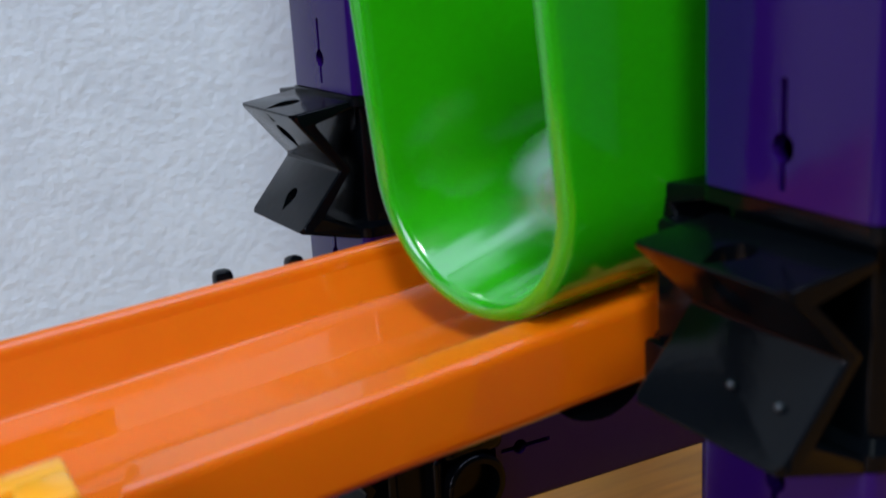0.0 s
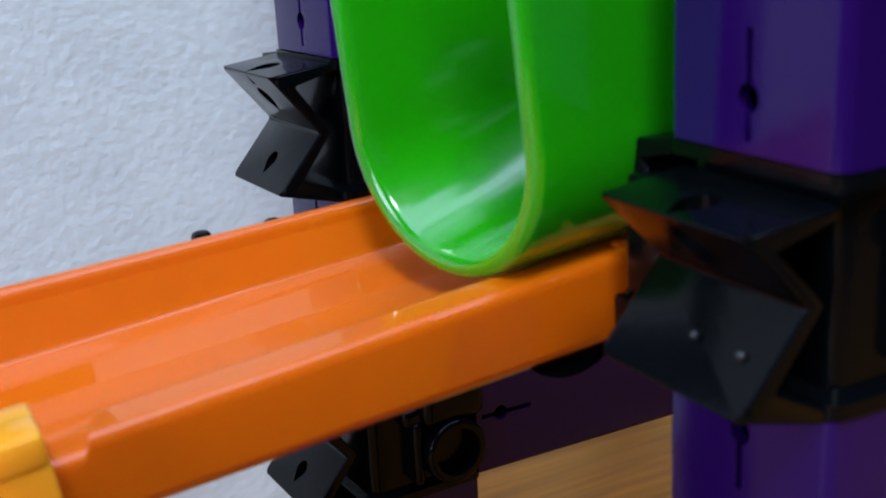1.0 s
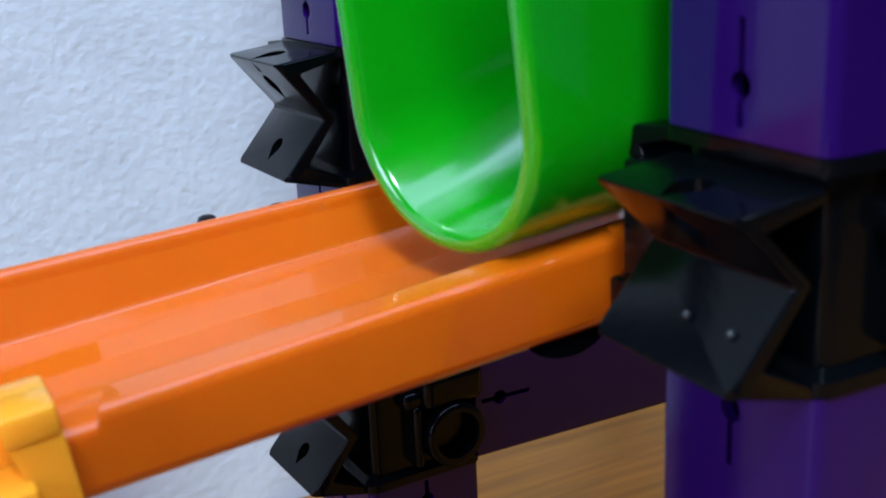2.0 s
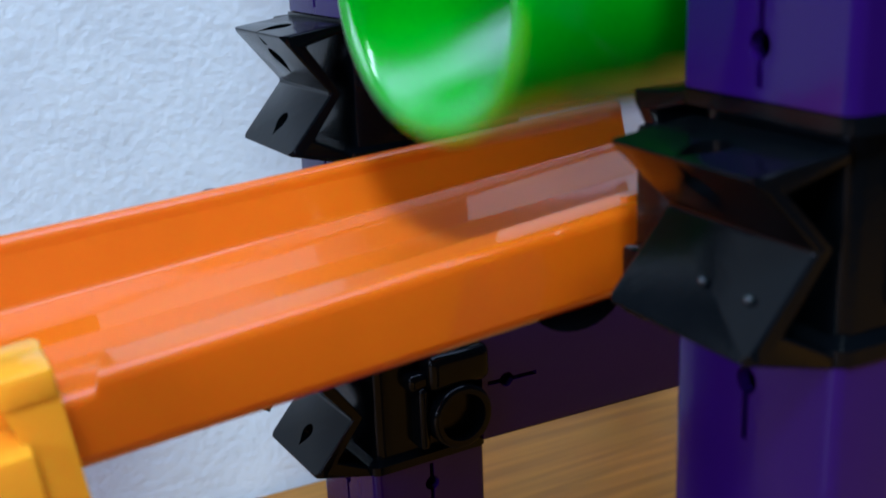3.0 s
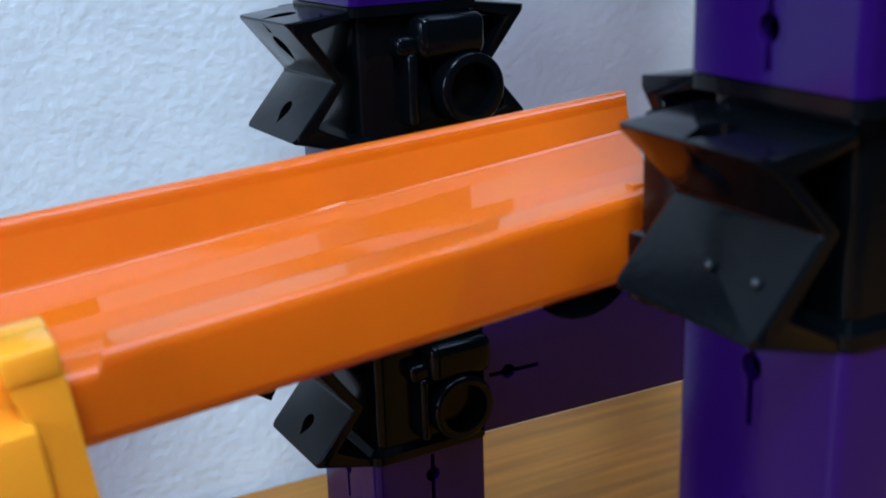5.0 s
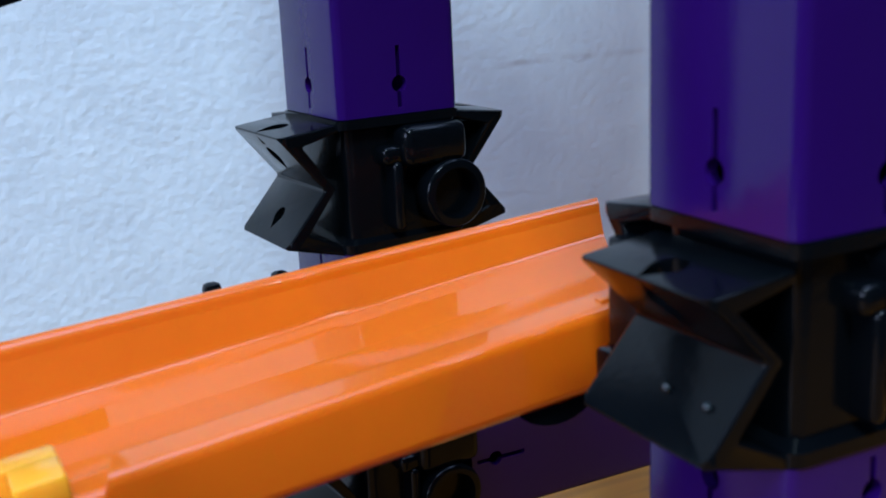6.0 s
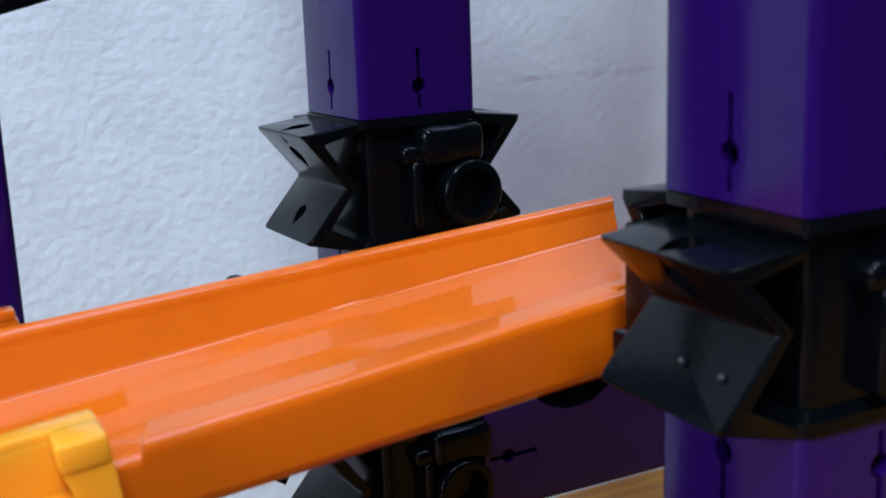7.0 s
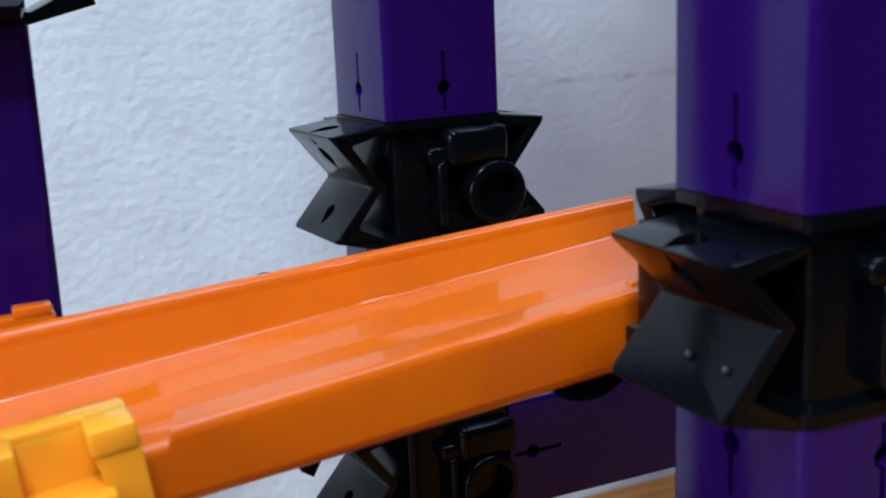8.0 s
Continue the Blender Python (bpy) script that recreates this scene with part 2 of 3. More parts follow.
def tube_mesh(length, top_slot=True, bottom_slot=True):
    """A hollow square post with keyhole slots near its ends on all four faces; its foot at z = 0."""
    bm = prism(rounded_square(HALF, 0.0016), length)
    hollow = prism(rounded_square(HALF - 0.0016, 0.0008, 2), length + 0.002, pose(0, 0, -0.001))
    cutters = [hollow]
    spots = ([0.0054] if bottom_slot else []) + ([length - 0.0054] if top_slot else [])
    for z in spots:
        flip = 0 if z < length / 2 else 180
        for a in (0, 90):
            cutters.append(prism(keyhole(0.0015, 0.00045, 0.0068), 0.05, pose(0, 0, z, 0, 0, a) @ pose(0, 0.025, 0, 90, 0, 0) @ pose(0, 0, 0, 0, 0, flip)))
    return mesh_of("post_tube", cut(bm, cutters), PURPLE, 30)


TUBES = {}


def post(x, y, z0, z1, label, yaw=0.0):
    key = round(z1 - z0, 4)
    if key not in TUBES:
        TUBES[key] = tube_mesh(z1 - z0)
    ob = new("post", TUBES[key])
    ob.matrix_basis = pose(x, y, z0, 0, 0, yaw)
    return tagged(ob, label, "post", "purple posts of the toy frame")


LUG_W = 0.0222


def lug_mesh(studded=False):
    """A folded flange on one side of a joint, standing out towards -x from the plane x = 0: two pointed ridges with a valley between."""
    tip = 0.0080 if studded else 0.0102
    zig = [(0.0005, tip + 0.0014), (-0.0113, tip), (-0.0030, 0.0000), (-0.0113, -0.0096), (0.0005, -0.0126)]
    t = 0.0016
    inner = [(0.0005, tip + 0.0014 - t), (-0.0068, tip - t - 0.0004), (-0.0008, 0.0000), (-0.0066, -0.0096 + t + 0.0004), (0.0005, -0.0126 + t)]
    outline = zig + inner[::-1]
    bm = prism(outline, LUG_W, pose(0, LUG_W / 2, 0, 90, 0, 0))
    bmesh.ops.bevel(bm, geom=[e for e in bm.edges if len(e.link_faces) == 2 and e.calc_face_angle() > 0.5], offset=0.0006, segments=3, affect="EDGES", profile=0.5)
    holes = []
    for (ax, az), (bx, bz), f, r in ((zig[0], zig[1], 0.62, 0.0022), (zig[1], zig[2], 0.45, 0.0021), (zig[2], zig[3], 0.56, 0.0016))[:2 if studded else 3]:
        c = Vector((ax + (bx - ax) * f, 0, az + (bz - az) * f))
        u = Vector((0, 1, 0))
        v = Vector((bx - ax, 0, bz - az)).normalized()
        w = u.cross(v)
        m = Matrix((u, v, w)).transposed().to_4x4()
        m.translation = c
        holes.append(prism(teardrop(r, r * 1.9), 0.005, m @ pose(0, 0, -0.0025)))
    r, w = 0.0018, LUG_W / 2 - 0.0001
    plan = [(0.004, w), (0.004, -w)]
    plan += [(-0.0112 + r - r * math.sin(a), -w + r - r * math.cos(a)) for a in np.linspace(0, math.pi / 2, 6)]
    plan += [(-0.0112 + r - r * math.cos(a), w - r + r * math.sin(a)) for a in np.linspace(0, math.pi / 2, 6)]
    bm = cut(bm, [prism(plan[::-1], 0.04, pose(0, 0, -0.02))], "INTERSECT")
    return mesh_of("flange", cut(bm, holes), BLACK, 30)


def core_mesh():
    """The joint's block: a waist between two collars, as one skin."""
    bm = bmesh.new()
    rows = []
    for h, z in ((0.0112, -0.0122), (0.0126, -0.0120), (0.0126, -0.0104), (0.0108, -0.0098), (0.0108, 0.0098), (0.0126, 0.0104), (0.0126, 0.0120), (0.0112, 0.0122)):
        rows.append([bm.verts.new((x, y, z)) for x, y in rounded_square(h, 0.002, 4)])
    for a, b in zip(rows, rows[1:]):
        for j in range(len(a)):
            k = (j + 1) % len(a)
            bm.faces.new((a[j], a[k], b[k], b[j]))
    bm.faces.new(rows[0])
    bm.faces.new(rows[-1])
    return mesh_of("core", bm, BLACK, 30)


def barrel_mesh():
    """A round socket that stands out towards -x."""
    bm = prism(circle(0.0064, 36), 0.0052, pose(0.0010, 0, 0, 0, -90, 0))
    bmesh.ops.bevel(bm, geom=[e for e in bm.edges if len(e.link_faces) == 2 and e.calc_face_angle() > 0.8], offset=0.0008, segments=3, affect="EDGES", profile=0.5)
    bm = cut(bm, [prism(circle(0.0047, 32), 0.006, pose(-0.0008, 0, 0, 0, -90, 0))])
    return mesh_of("socket", bm, BLACK, 30)


def boss_mesh():
    """A rounded block over the socket, with a sloping shoulder and a low upright rib at its side."""
    bm = box(-0.0034, 0.003, -0.0072, 0.0062, -0.0036, 0.0040, 0.0020, 4)
    box(-0.0018, 0.003, 0.0050, 0.0098, -0.0030, 0.0006, 0.0012, 3, bm)
    box(-0.0022, 0.003, 0.0058, 0.0080, -0.0150, -0.0022, 0.0010, 3, bm)
    return mesh_of("boss", bm, BLACK, 30)


def stud_mesh():
    bm = bmesh.new()
    bmesh.ops.create_uvsphere(bm, u_segments=10, v_segments=6, radius=0.00055)
    return mesh_of("stud", bm, STUD, 180)


CORE, LUG, BARREL, BOSS = core_mesh(), lug_mesh(), barrel_mesh(), boss_mesh()
LUG_PLAIN, STUD_MESH = lug_mesh(True), stud_mesh()


def joint(x, y, z, sides, label, yaw=0.0, out=0.0088):
    """A joint with its centre at (x, y, z). sides: what stands on the faces -x, -y, +x, +y: 'l' a flange, 'p' a flange with two studs in place of its lower hole, 's' a socket, '.' nothing. out: how far the socket sits from the middle."""
    ob = thing("joint", (x, y, z), label, "joint", "black joints of the toy frame")
    ob.matrix_basis = pose(x, y, z, 0, 0, yaw)
    new("core", CORE).parent = ob
    for i, s in enumerate(sides):
        if s == ".":
            continue
        p = new("socket" if s == "s" else "flange", {"l": LUG, "p": LUG_PLAIN, "s": BARREL}[s])
        p.parent = ob
        p.matrix_basis = pose(0, 0, 0, 0, 0, 90 * i) @ (pose(-HALF, -0.0006 if s == "p" else 0, 0) if s != "s" else pose(-HALF, -out, -0.0030))
        if s == "p":
            for side in (-0.0078, -0.0012):
                d = new("stud", STUD_MESH)
                d.parent = ob
                d.matrix_basis = pose(0, 0, 0, 0, 0, 90 * i) @ pose(-HALF - 0.0076, side, -0.0048)
        if s == "s":
            q = new("boss", BOSS)
            q.parent = ob
            q.matrix_basis = pose(0, 0, 0, 0, 0, 90 * i) @ pose(-HALF, -0.0050, 0.0062)
    return ob


NEAR, REAR, LEFT, RIGHT = (0.0916, 0.0817), (0.0855, 0.1869), (0.0014, 0.1870), (0.1800, 0.1869)
UP, LOW, FOOT = 0.1437, 0.0846, 0.0255
J_LABEL = "glossy black plastic joint with pointed flanges between purple posts"
P_LABEL = "square purple plastic post with keyhole slots"


def stack(x, y, sides_up, sides_low, drop=0.0, sink=0.0, shift=0.0, yaw=0.0, out=0.0088):
    """A column of posts and joints. drop: how far the upper joint hangs low; sink: how far the post above it does."""
    post(x - shift, y, UP + HALF - sink, UP + HALF + 0.0590, P_LABEL + " above a joint", yaw)
    joint(x, y, UP - drop, sides_up, J_LABEL, yaw)
    # unseen top level, its height chosen so the column's shadow climbs the wall
    joint(x, y, UP + HALF * 2 + 0.0590, "....", "black plastic joint added out of view under a shadow-casting post", yaw)
    post(x, y, UP + HALF * 3 + 0.0590, UP + HALF * 3 + 0.2500, P_LABEL + " added out of view to shade the wall", yaw)
    post(x - shift, y, LOW + HALF, UP - HALF - drop, P_LABEL + " between two joints", yaw)
    joint(x, y, LOW - 0.0007, sides_low, J_LABEL, yaw, out)
    post(x, y, FOOT + HALF, LOW - HALF, P_LABEL + " under a joint", yaw)
    joint(x, y, FOOT, "....", "black plastic joint at the foot of a post", yaw)
    f = thing("foot", (x, y, 0), "flat black plastic foot standing on the table", "foot", "feet of the toy frame")
    part("plate", box(-0.022, 0.022, -0.022, 0.022, 0, 0.004, 0.001), BLACK, f)
    part("collar", box(-0.014, 0.014, -0.014, 0.014, 0.004, FOOT - HALF, 0.001), BLACK, f)


stack(*NEAR, "psll", "lsll", 0.0016, 0.0016, 0.0004)
stack(*REAR, "lsll", "ls.l", 0.0, 0.0, 0.0, 3.2, 0.0052)
# hidden column: ends the cross beam, placed to extend the shadow on the wall
stack(*RIGHT, "....", "....")
# the slim side post, with its joint higher up
post(*LEFT, 0.118, 0.177, P_LABEL + " on a higher level")
joint(*LEFT, 0.189, "llls", J_LABEL)
joint(*LEFT, 0.106, "lsl.", J_LABEL)
post(*LEFT, 0.035, 0.094, P_LABEL + " on a lower level")
joint(*LEFT, 0.023, "....", "black plastic joint at the foot of a post")
f = thing("foot", (*LEFT, 0), "flat black plastic foot standing on the table", "foot", "feet of the toy frame")
part("plate", box(-0.022, 0.022, -0.022, 0.022, 0, 0.004, 0.001), BLACK, f)
part("collar", box(-0.014, 0.014, -0.014, 0.014, 0.004, 0.011, 0.001), BLACK, f)
# the cross beam between the two rear posts
beam_len = RIGHT[0] - REAR[0] - SIDE
beam = new("cross_beam", tube_mesh(beam_len))
beam.matrix_basis = pose(REAR[0] + HALF, REAR[1], LOW, 0, 90, 0)
tagged(beam, "square purple plastic beam with keyhole slots joining two posts", "beam", "purple posts of the toy frame")

# ---- the orange track ----
Y_NEAR, Y_FAR = 0.1070, 0.1450


def near_rim(x):
    return 0.1286 + 0.1080 * x - (0.0015 if x < 0.0171 else 0.0)


def far_rim(x):
    return 0.1356 + 0.0685 * x


def bed(x):
    return 0.1175 + 0.0850 * x


def lane(x):
    """Height of the running surface."""
    return 0.1245 + 0.1080 * x


def track_section(x):
    """One cross section at x: the outer near wall, its broad flat rim, the running lane, the far wall and the underside."""
    zn, zf, zb, fl = near_rim(x), far_rim(x), bed(x), lane(x)
    r = 0.0016
    pts = [(Y_NEAR + 0.0060, zb), (Y_NEAR + 0.0022, zb + 0.0008), (Y_NEAR + 0.0004, zb + 0.0024), (Y_NEAR + 0.0003, zb + 0.0030)]
    pts += [(Y_NEAR - 0.0002, zn - 0.0018), (Y_NEAR - 0.0002, zn - 0.0012), (Y_NEAR + 0.0001, zn - 0.0005), (Y_NEAR + 0.0006, zn - 0.0001), (Y_NEAR + 0.0011, zn)]
    # the flat rim, tilted a little outwards
    pts += [(Y_NEAR + 0.0014, zn + 0.00003), (Y_NEAR + 0.0042, zn + 0.00036), (Y_NEAR + 0.0045, zn + 0.00037), (Y_NEAR + 0.0049, zn + 0.00025), (Y_NEAR + 0.0052, zn - 0.0001)]
    # the hollow of the lane: a short near slope, a flat, a gentle rise and the steep far wall
    y0, z0, y1 = Y_NEAR + 0.0053, zn - 0.0004, Y_NEAR + 0.0165
    for k in np.linspace(0, 1, 8):
        pts.append((y0 + (y1 - y0) * k, fl + (z0 - fl) * (1 - k) ** 2))
    y2, y3, rise = Y_NEAR + 0.0230, Y_NEAR + 0.0318, 0.0023
    pts += [(y2 - 0.0004, fl), (y2, fl + 0.00003), (y2 + 0.0004, fl + 0.00012), (y3 - 0.0004, fl + rise - 0.0001), (y3, fl + rise)]
    yt, zt = Y_FAR - 2 * r, zf - 1.2 * r
    for u, v in ((0.05, 0.02), (0.12, 0.06), (0.20, 0.14), (0.24, 0.19), (0.94, 0.92), (1.0, 1.0)):
        pts.append((y3 + (yt - y3) * u, fl + rise + (zt - fl - rise) * v))
    for a in np.linspace(170, 0, 7):
        pts.append((Y_FAR - r + r * math.cos(radians(a)), zf - r + r * math.sin(radians(a))))
    pts += [(Y_FAR - 0.0006, zb + 0.0042), (Y_FAR - 0.0022, zb + 0.0012), (Y_FAR - 0.0060, zb)]
    return pts


def track_mesh(x0, x1, end_skew):
    bm = bmesh.new()
    rings = []
    xs = sorted([*np.linspace(x0, x1, 25), *(x for x in (0.0169, 0.0173) if x0 < x < x1)])
    for x in xs:
        ring = []
        for y, z in track_section(x):
            u = (y - Y_NEAR) / (Y_FAR - Y_NEAR)
            sk = end_skew * u * (1.5 - 0.5 * u) * (x - x0) / (x1 - x0)
            ring.append(bm.verts.new((x + sk, y, z + sk * 0.07)))
        rings.append(ring)
    m = len(rings[0])
    for a, b in zip(rings, rings[1:]):
        for j in range(m):
            k = (j + 1) % m
            bm.faces.new((a[j], a[k], b[k], b[j]))
    bm.faces.new(rings[0])
    bm.faces.new(rings[-1][::-1])
    return bm


track = thing("marble_track", (0, 0, 0), "bright orange plastic marble track sloping down from a black joint", "marble track")
part("trough", track_mesh(-0.030, 0.0839, 0.0233), ORANGE, track, "glossy orange trough", 40)
part("ear", box(0.0828, 0.0879, 0.1083, 0.1102, 0.1322, 0.1382, 0.0006), ORANGE, track)

# black cradle that holds the track on the joint
cradle = thing("track_bracket", (0, 0, 0), "black plastic bracket with a curled hook under the track", "bracket")
hook = bmesh.new()
arc = [(0.0765 + 0.0078 * math.cos(a), 0.1284 + 0.0068 * math.sin(a)) for a in np.linspace(math.pi * 1.08, math.pi * 1.97, 16)]
arc_in = [(0.0765 + 0.0064 * math.cos(a), 0.1290 + 0.0047 * math.sin(a)) for a in np.linspace(math.pi * 1.97, math.pi * 1.08, 16)]
join(hook, prism(arc + arc_in, 0.014, pose(0, 0.1235, 0, 90, 0, 0)))
part("hook", hook, BLACK, cradle)
part("arm", box(0.0784, 0.0980, 0.0940, 0.1008, 0.1260, 0.1492, 0.0008), BLACK, cradle)
part("tab", box(0.0764, 0.0800, 0.0960, 0.1006, 0.1270, 0.1352, 0.0006), BLACK, cradle)
for k in range(2):
    part("rib", box(0.0850, 0.1010, 0.1090 + 0.004 * k, 0.1104 + 0.004 * k, 0.1236, 0.1246, 0.0004), AMBER, cradle, "thin amber rib")

prop = thing("rear_bracket", (0, 0, 0), "small black plastic bracket clipped to a rear post", "bracket")
plate = prism([(0.0470, 0.1270), (0.0632, 0.1272), (0.0632, 0.1120), (0.0580, 0.0960), (0.0548, 0.0904), (0.0524, 0.0920), (0.0490, 0.1080)], 0.0040, pose(0, 0.1770, 0, 90, 0, 0))
part("plate", plate, BLACK, prop)
part("bridge", box(0.0600, 0.0735, 0.1766, 0.1860, 0.1080, 0.1180, 0.0006), BLACK, prop)
for px in (0.0489, 0.0612):
    part("peg", box(px - 0.0016, px + 0.0016, 0.1734, 0.1766, 0.1250, 0.1307, 0.0010), BLACK, prop)

# next length of track, with its joining collar
lower = thing("lower_marble_track", (0, 0, 0), "amber orange plastic track end with a notched collar", "marble track")
part("trough", track_mesh(-0.075, -0.0310, 0.0), AMBER, lower, "", 40)
COLLAR = pose(0.0125, 0.1039, 0.1350, 0, -5.5, 0) @ Matrix.Scale(1.05, 4)
flank = prism([(-0.0050, -0.0028), (0.0, -0.0028), (0.0005, -0.0190), (-0.0042, -0.0190), (-0.0042, -0.0064)], 0.0046, pose(0, 0.0010, 0, 90, 0, 0))
for piece, shape in (
    ("collar_top", box(-0.058, 0.0, 0.0010, 0.0048, -0.0024, 0.0, 0.0006)),
    ("collar_lip", box(-0.0052, 0.0, -0.0040, 0.0020, -0.0032, -0.0001, 0.0006)),
    ("collar_lip", box(-0.058, -0.0122, -0.0040, 0.0020, -0.0062, -0.0001, 0.0006)),
    ("collar_wall", box(-0.058, -0.0006, 0.0008, 0.0026, -0.0190, -0.0010, 0.0004)),
    ("collar_ledge", box(-0.058, -0.0034, -0.0060, 0.0012, -0.0190, -0.0066, 0.0005)),
    ("collar_flank", flank),
):
    bmesh.ops.transform(shape, matrix=COLLAR, verts=shape.verts)
    part(piece, shape, AMBER, lower, "bright amber plastic")
ftop = far_rim(0.006) + 0.0006
far_side = box(-0.046, 0.0098, 0.1456, 0.1490, bed(0) - 0.004, ftop, 0.0006)
join(far_side, box(0.0040, 0.0094, 0.1456, 0.1490, ftop - 0.0005, ftop + 0.0012, 0.0004))
part("far_collar", far_side, ORANGE, lower, "notched orange collar")

# ---- green cup that tips the marbles out ----
CUP_W = 0.0169
CUP_LEN, CUP_H, CUP_T = 0.081, 0.071, 0.0027


def cup_outline(half, drop, top):
    """The U of the cup's mouth: straight sides and a round, slightly pointed foot; (y, z) with the foot's lowest point at z = drop."""
    pts = [(half, top)]
    for a in np.linspace(0, 180, 25):
        c, s = math.cos(radians(a)), math.sin(radians(a))
        pts.append((half * c, drop + half * 1.05 * (1 - s)))
    return pts + [(-half, top)]


def cup_mesh():
    bm = bmesh.new()
    outer, inner = cup_outline(CUP_W, 0, CUP_H), cup_outline(CUP_W - CUP_T, CUP_T, CUP_H)
    ring = outer + inner[::-1]
    n = 10
    rows = []
    for i in range(n + 1):
        x = CUP_LEN * i / n
        ramp = [0.0] * len(outer) + [0.34 * x * max(0.0, 1 - z / 0.03) for _, z in inner[::-1]]
        rows.append([bm.verts.new((x - (0.24 * (y + CUP_W) if i == 0 else 0), y, z + up)) for (y, z), up in zip(ring, ramp)])
    m = len(ring)
    for a, b in zip(rows, rows[1:]):
        for j in range(m):
            k = (j + 1) % m
            bm.faces.new((a[j], b[j], b[k], a[k]))
    for r in (rows[0], rows[-1]):
        h = m // 2
        for j in range(h - 1):
            bm.faces.new((r[j], r[j + 1], r[m - 2 - j], r[m - 1 - j]))
    bmesh.ops.recalc_face_normals(bm, faces=bm.faces)
    rim = [e for e in bm.edges if len(e.link_faces) == 2 and e.calc_face_angle() > 1.0 and max(v.co.x for v in e.verts) < 0.004]
    bmesh.ops.bevel(bm, geom=rim, offset=0.0012, segments=4, affect="EDGES", profile=0.5)
    return bm


cup = thing("tipping_cup", (0.0688, 0.1183, 0.1349), "bright green translucent plastic cup that tips marbles onto the track", "marble cup")
part("shell", cup_mesh(), GREEN, cup, "glossy green shell with a rounded mouth", 40)
back = prism(cup_outline(CUP_W - 0.001, 0.001, CUP_H), 0.002, Matrix(((0, 0, 1, CUP_LEN - 0.002), (1, 0, 0, 0), (0, 1, 0, 0), (0, 0, 0, 1))))
part("back_wall", back, GREEN, cup)

# ---- marbles ----
R_BALL = 0.0076


def glass(name, tint, rough=0.0):
    m = bpy.data.materials.new(name)
    m.use_nodes = True
    b = m.node_tree.nodes["Principled BSDF"]
    b.inputs["Base Color"].default_value = (*tint, 1)
    b.inputs["Transmission Weight"].default_value = 1.0
    b.inputs["Roughness"].default_value = rough
    b.inputs["IOR"].default_value = 1.5
    return m


CLEAR = glass("clear_glass", (0.93, 0.95, 0.93))
LIME = material("yellow_green_glass", (0.50, 0.58, 0.03), 0.06, spec=0.5, vary=0.25, bump=0.0, coat=0.5, trans=0.5, wear=0.02)
BROWN = material("brown_swirl", (0.50, 0.30, 0.20), 0.4, vary=0.3, grain=2000, blotch=300)
YELLOW = material("yellow_swirl", (0.60, 0.42, 0.05), 0.4, vary=0.3, grain=2000, blotch=300)
JET = material("black_glass", (0.012, 0.010, 0.016), 0.06, bump=0.0, coat=0.5, wear=0.02)


def ball(bm_r):
    bm = bmesh.new()
    bmesh.ops.create_uvsphere(bm, u_segments=32, v_segments=20, radius=bm_r)
    return bm


def swirl():
    """A twisted ribbon inside a glass marble."""
    bm = bmesh.new()
    prev = None
    for i in range(25):
        z = -0.0055 + 0.011 * i / 24
        w = 0.0024 * math.sqrt(max(0.05, 1 - (z / 0.006) ** 2))
        a = 2.4 * i / 24 * math.pi / 1.5
        ring = [bm.verts.new((u * math.cos(a) - v * math.sin(a), u * math.sin(a) + v * math.cos(a), z)) for u, v in ((-w, -0.0004), (w, -0.0004), (w, 0.0004), (-w, 0.0004))]
        if prev:
            for j in range(4):
                k = (j + 1) % 4
                bm.faces.new((prev[j], prev[k], ring[k], ring[j]))
        else:
            bm.faces.new(ring)
        prev = ring
    bm.faces.new(prev[::-1])
    return bm


def marble(mat, core_mat, label):
    ob = thing("marble", (0, 0, 0), label, "marble", "marbles")
    part("glass_ball", ball(R_BALL), mat, ob, "", 180)
    if core_mat:
        part("swirl", swirl(), core_mat, ob, "coloured twist inside the glass")
    return ob


marble_brown = marble(CLEAR, BROWN, "clear glass marble with a brown twist inside")
marble_black = marble(JET, None, "shiny opaque black glass marble")
marble_white = marble(CLEAR, BROWN, "clear glass marble with a brown twist inside")
marble_lime = marble(LIME, YELLOW, "yellow-green glass marble with a yellow twist inside")


# ---- what moves ----
def cup_at(lift, tilt):
    """The cup lifted by so many millimetres, its mouth raised by tilt degrees."""
    return pose(0.0688 - 0.00025 * min(lift, 14), 0.1183, 0.1349 + 0.000948 * lift, -0.55 * tilt, 0.45 * tilt - 5, 0)


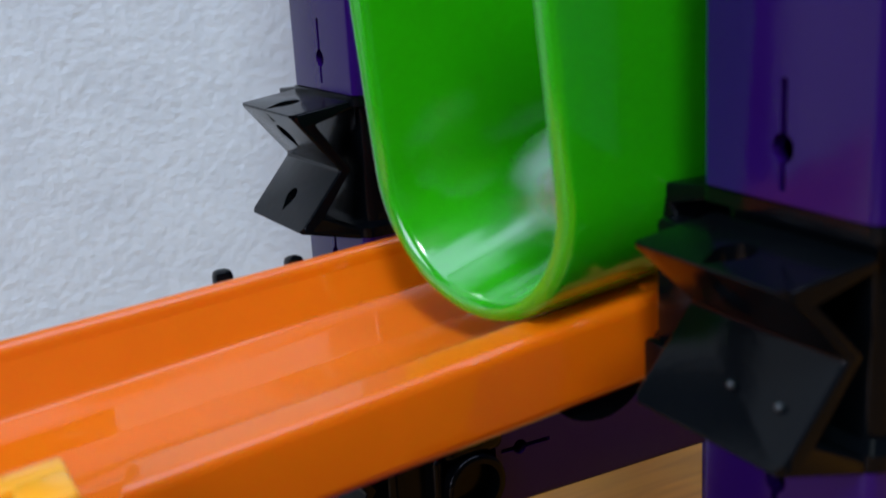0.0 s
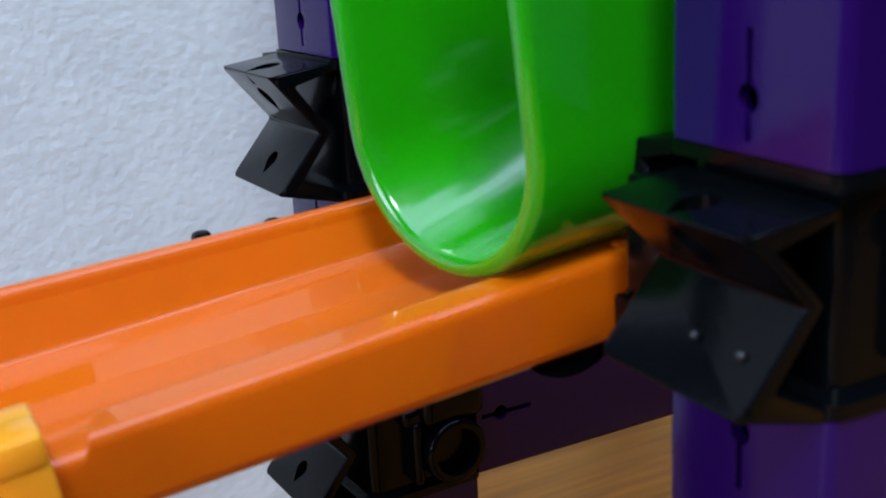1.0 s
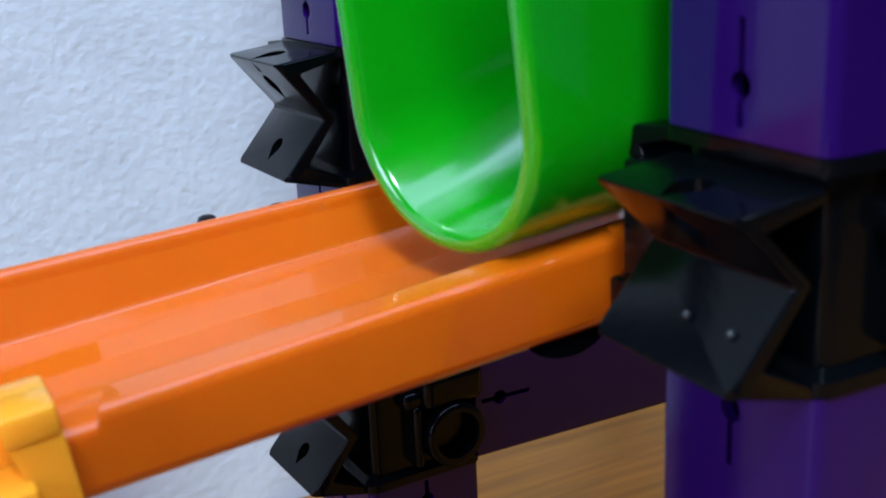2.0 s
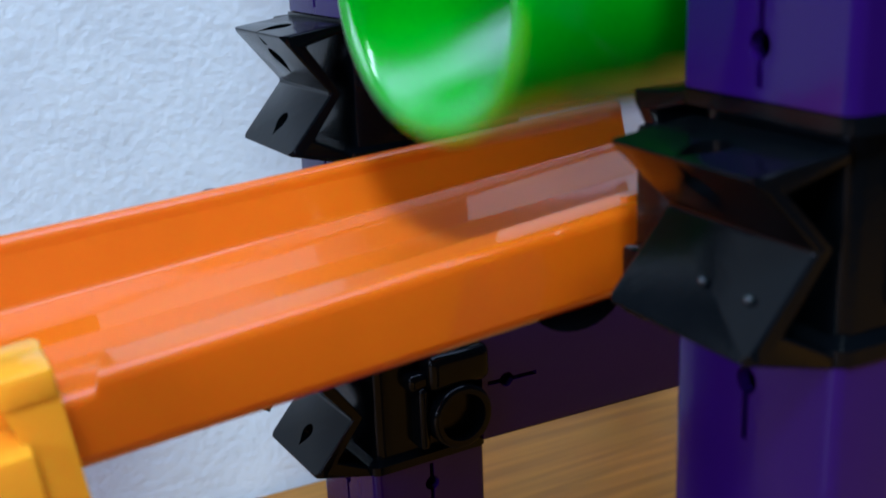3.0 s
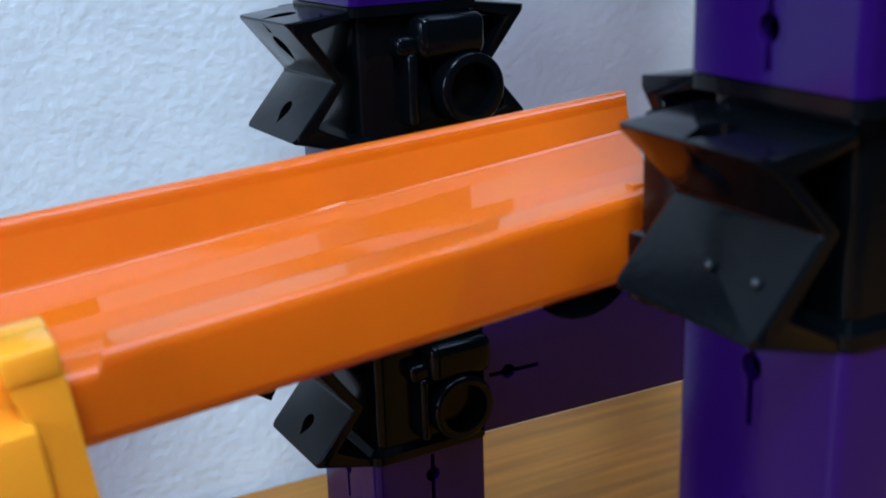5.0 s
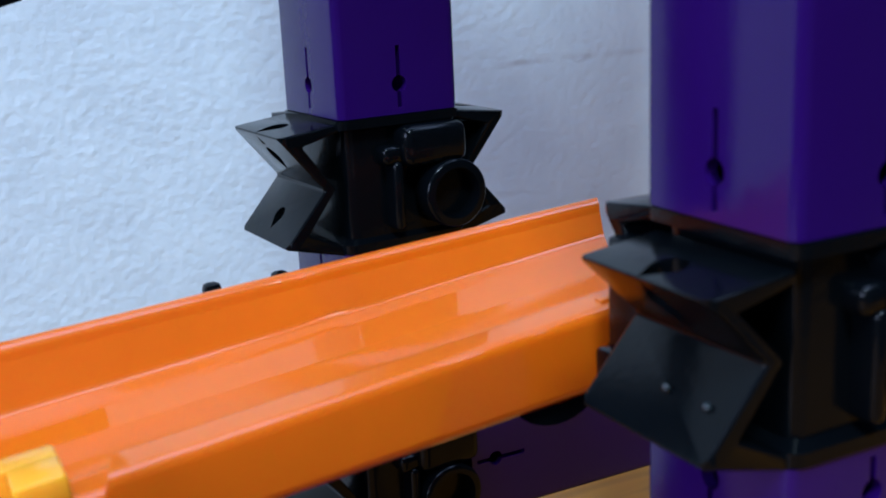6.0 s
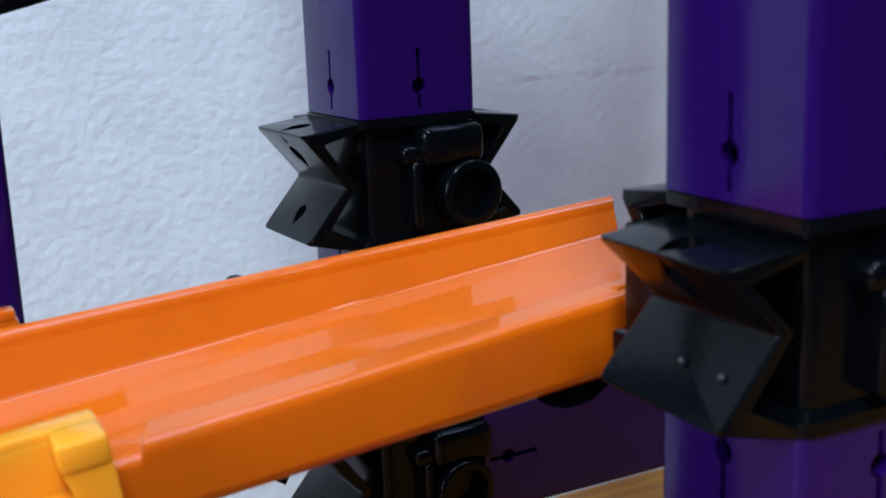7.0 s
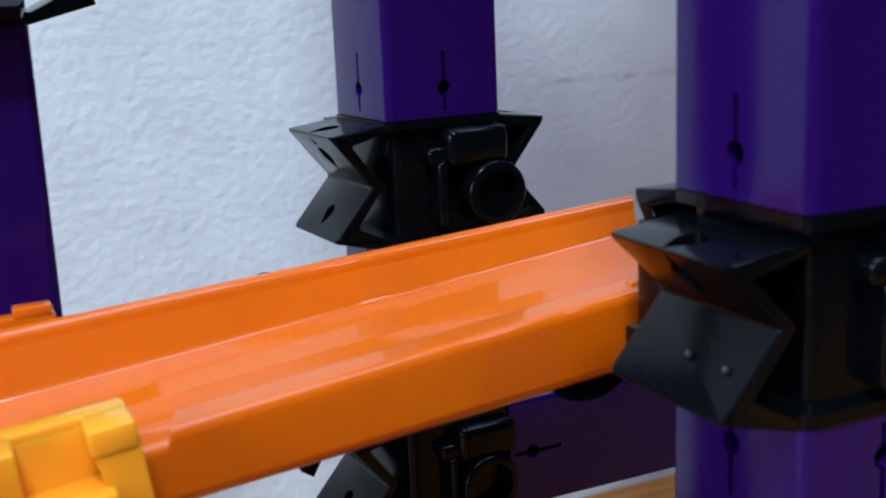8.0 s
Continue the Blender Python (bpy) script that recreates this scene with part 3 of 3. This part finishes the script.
def rest(x, lift=0.0):
    return (x, 0.1198, lane(x) + R_BALL + lift)


def roll(t0, xs):
    """Rows of a marble that leaves the cup's mouth at t0 and runs down the track; xs: where it is then and a tenth of a second later."""
    x0, x1 = xs
    v = (x0 - x1) / 0.1
    if t0 > 0.6:
        hold = pose(0.135, 0.125, 0.250)
        rows = [(0.0, hold), (t0 - 0.5, hold), (t0 - 0.22, pose(0.1186, 0.1174, 0.1590)), (t0 - 0.10, pose(0.0860, 0.1130, 0.1539))]
    else:
        rows = [(0.0, pose(0.0777, 0.1136, 0.1516))]
    for dt, up in ((0.0, 0.0040), (0.05, 0.0010), (0.1, 0.0), (0.15, 0.0), (0.2, 0.0), (0.25, 0.0)):
        x = x0 - v * dt - 0.25 * 1.4 * dt * (dt - 0.1)
        rows.append((t0 + dt, pose(*rest(x, up), 0, -(x0 - x) / R_BALL * 57.3 * 0.9, 0)))
    rows.append((8.0, pose(*rest(x - 0.004), 0, -(x0 - x) / R_BALL * 57.3 * 0.9, 0)))
    return rows


def motions():
    away = cup_at(170, 24)
    rows = [(0.0, cup_at(0, 0)), (0.1, cup_at(0, 0.5)), (0.2, cup_at(17, 9.5)), (0.3, cup_at(48, 18)), (0.4, away), (0.6, away), (0.7, cup_at(46, 18)), (0.8, cup_at(15, 9.5))]
    for t in (1.0, 2.1, 3.2):
        if t > 1:
            rows += [(t - 0.5, away), (t - 0.3, cup_at(46, 18)), (t - 0.2, cup_at(12, 5))]
        rows += [(t - 0.1, cup_at(1, 0)), (t, cup_at(0, 0)), (t + 0.1, cup_at(0, 1)), (t + 0.2, cup_at(24, 10.5)), (t + 0.3, cup_at(54, 19)), (t + 0.4, away)]
    rows.append((8.0, away))
    walk(cup, rows)
    walk(marble_brown, roll(0.1, (0.0546, 0.0257)))
    walk(marble_black, roll(1.1, (0.0532, 0.0167)))
    walk(marble_white, roll(2.2, (0.0541, 0.0210)))
    walk(marble_lime, roll(3.3, (0.0570, 0.0219)))


motions()
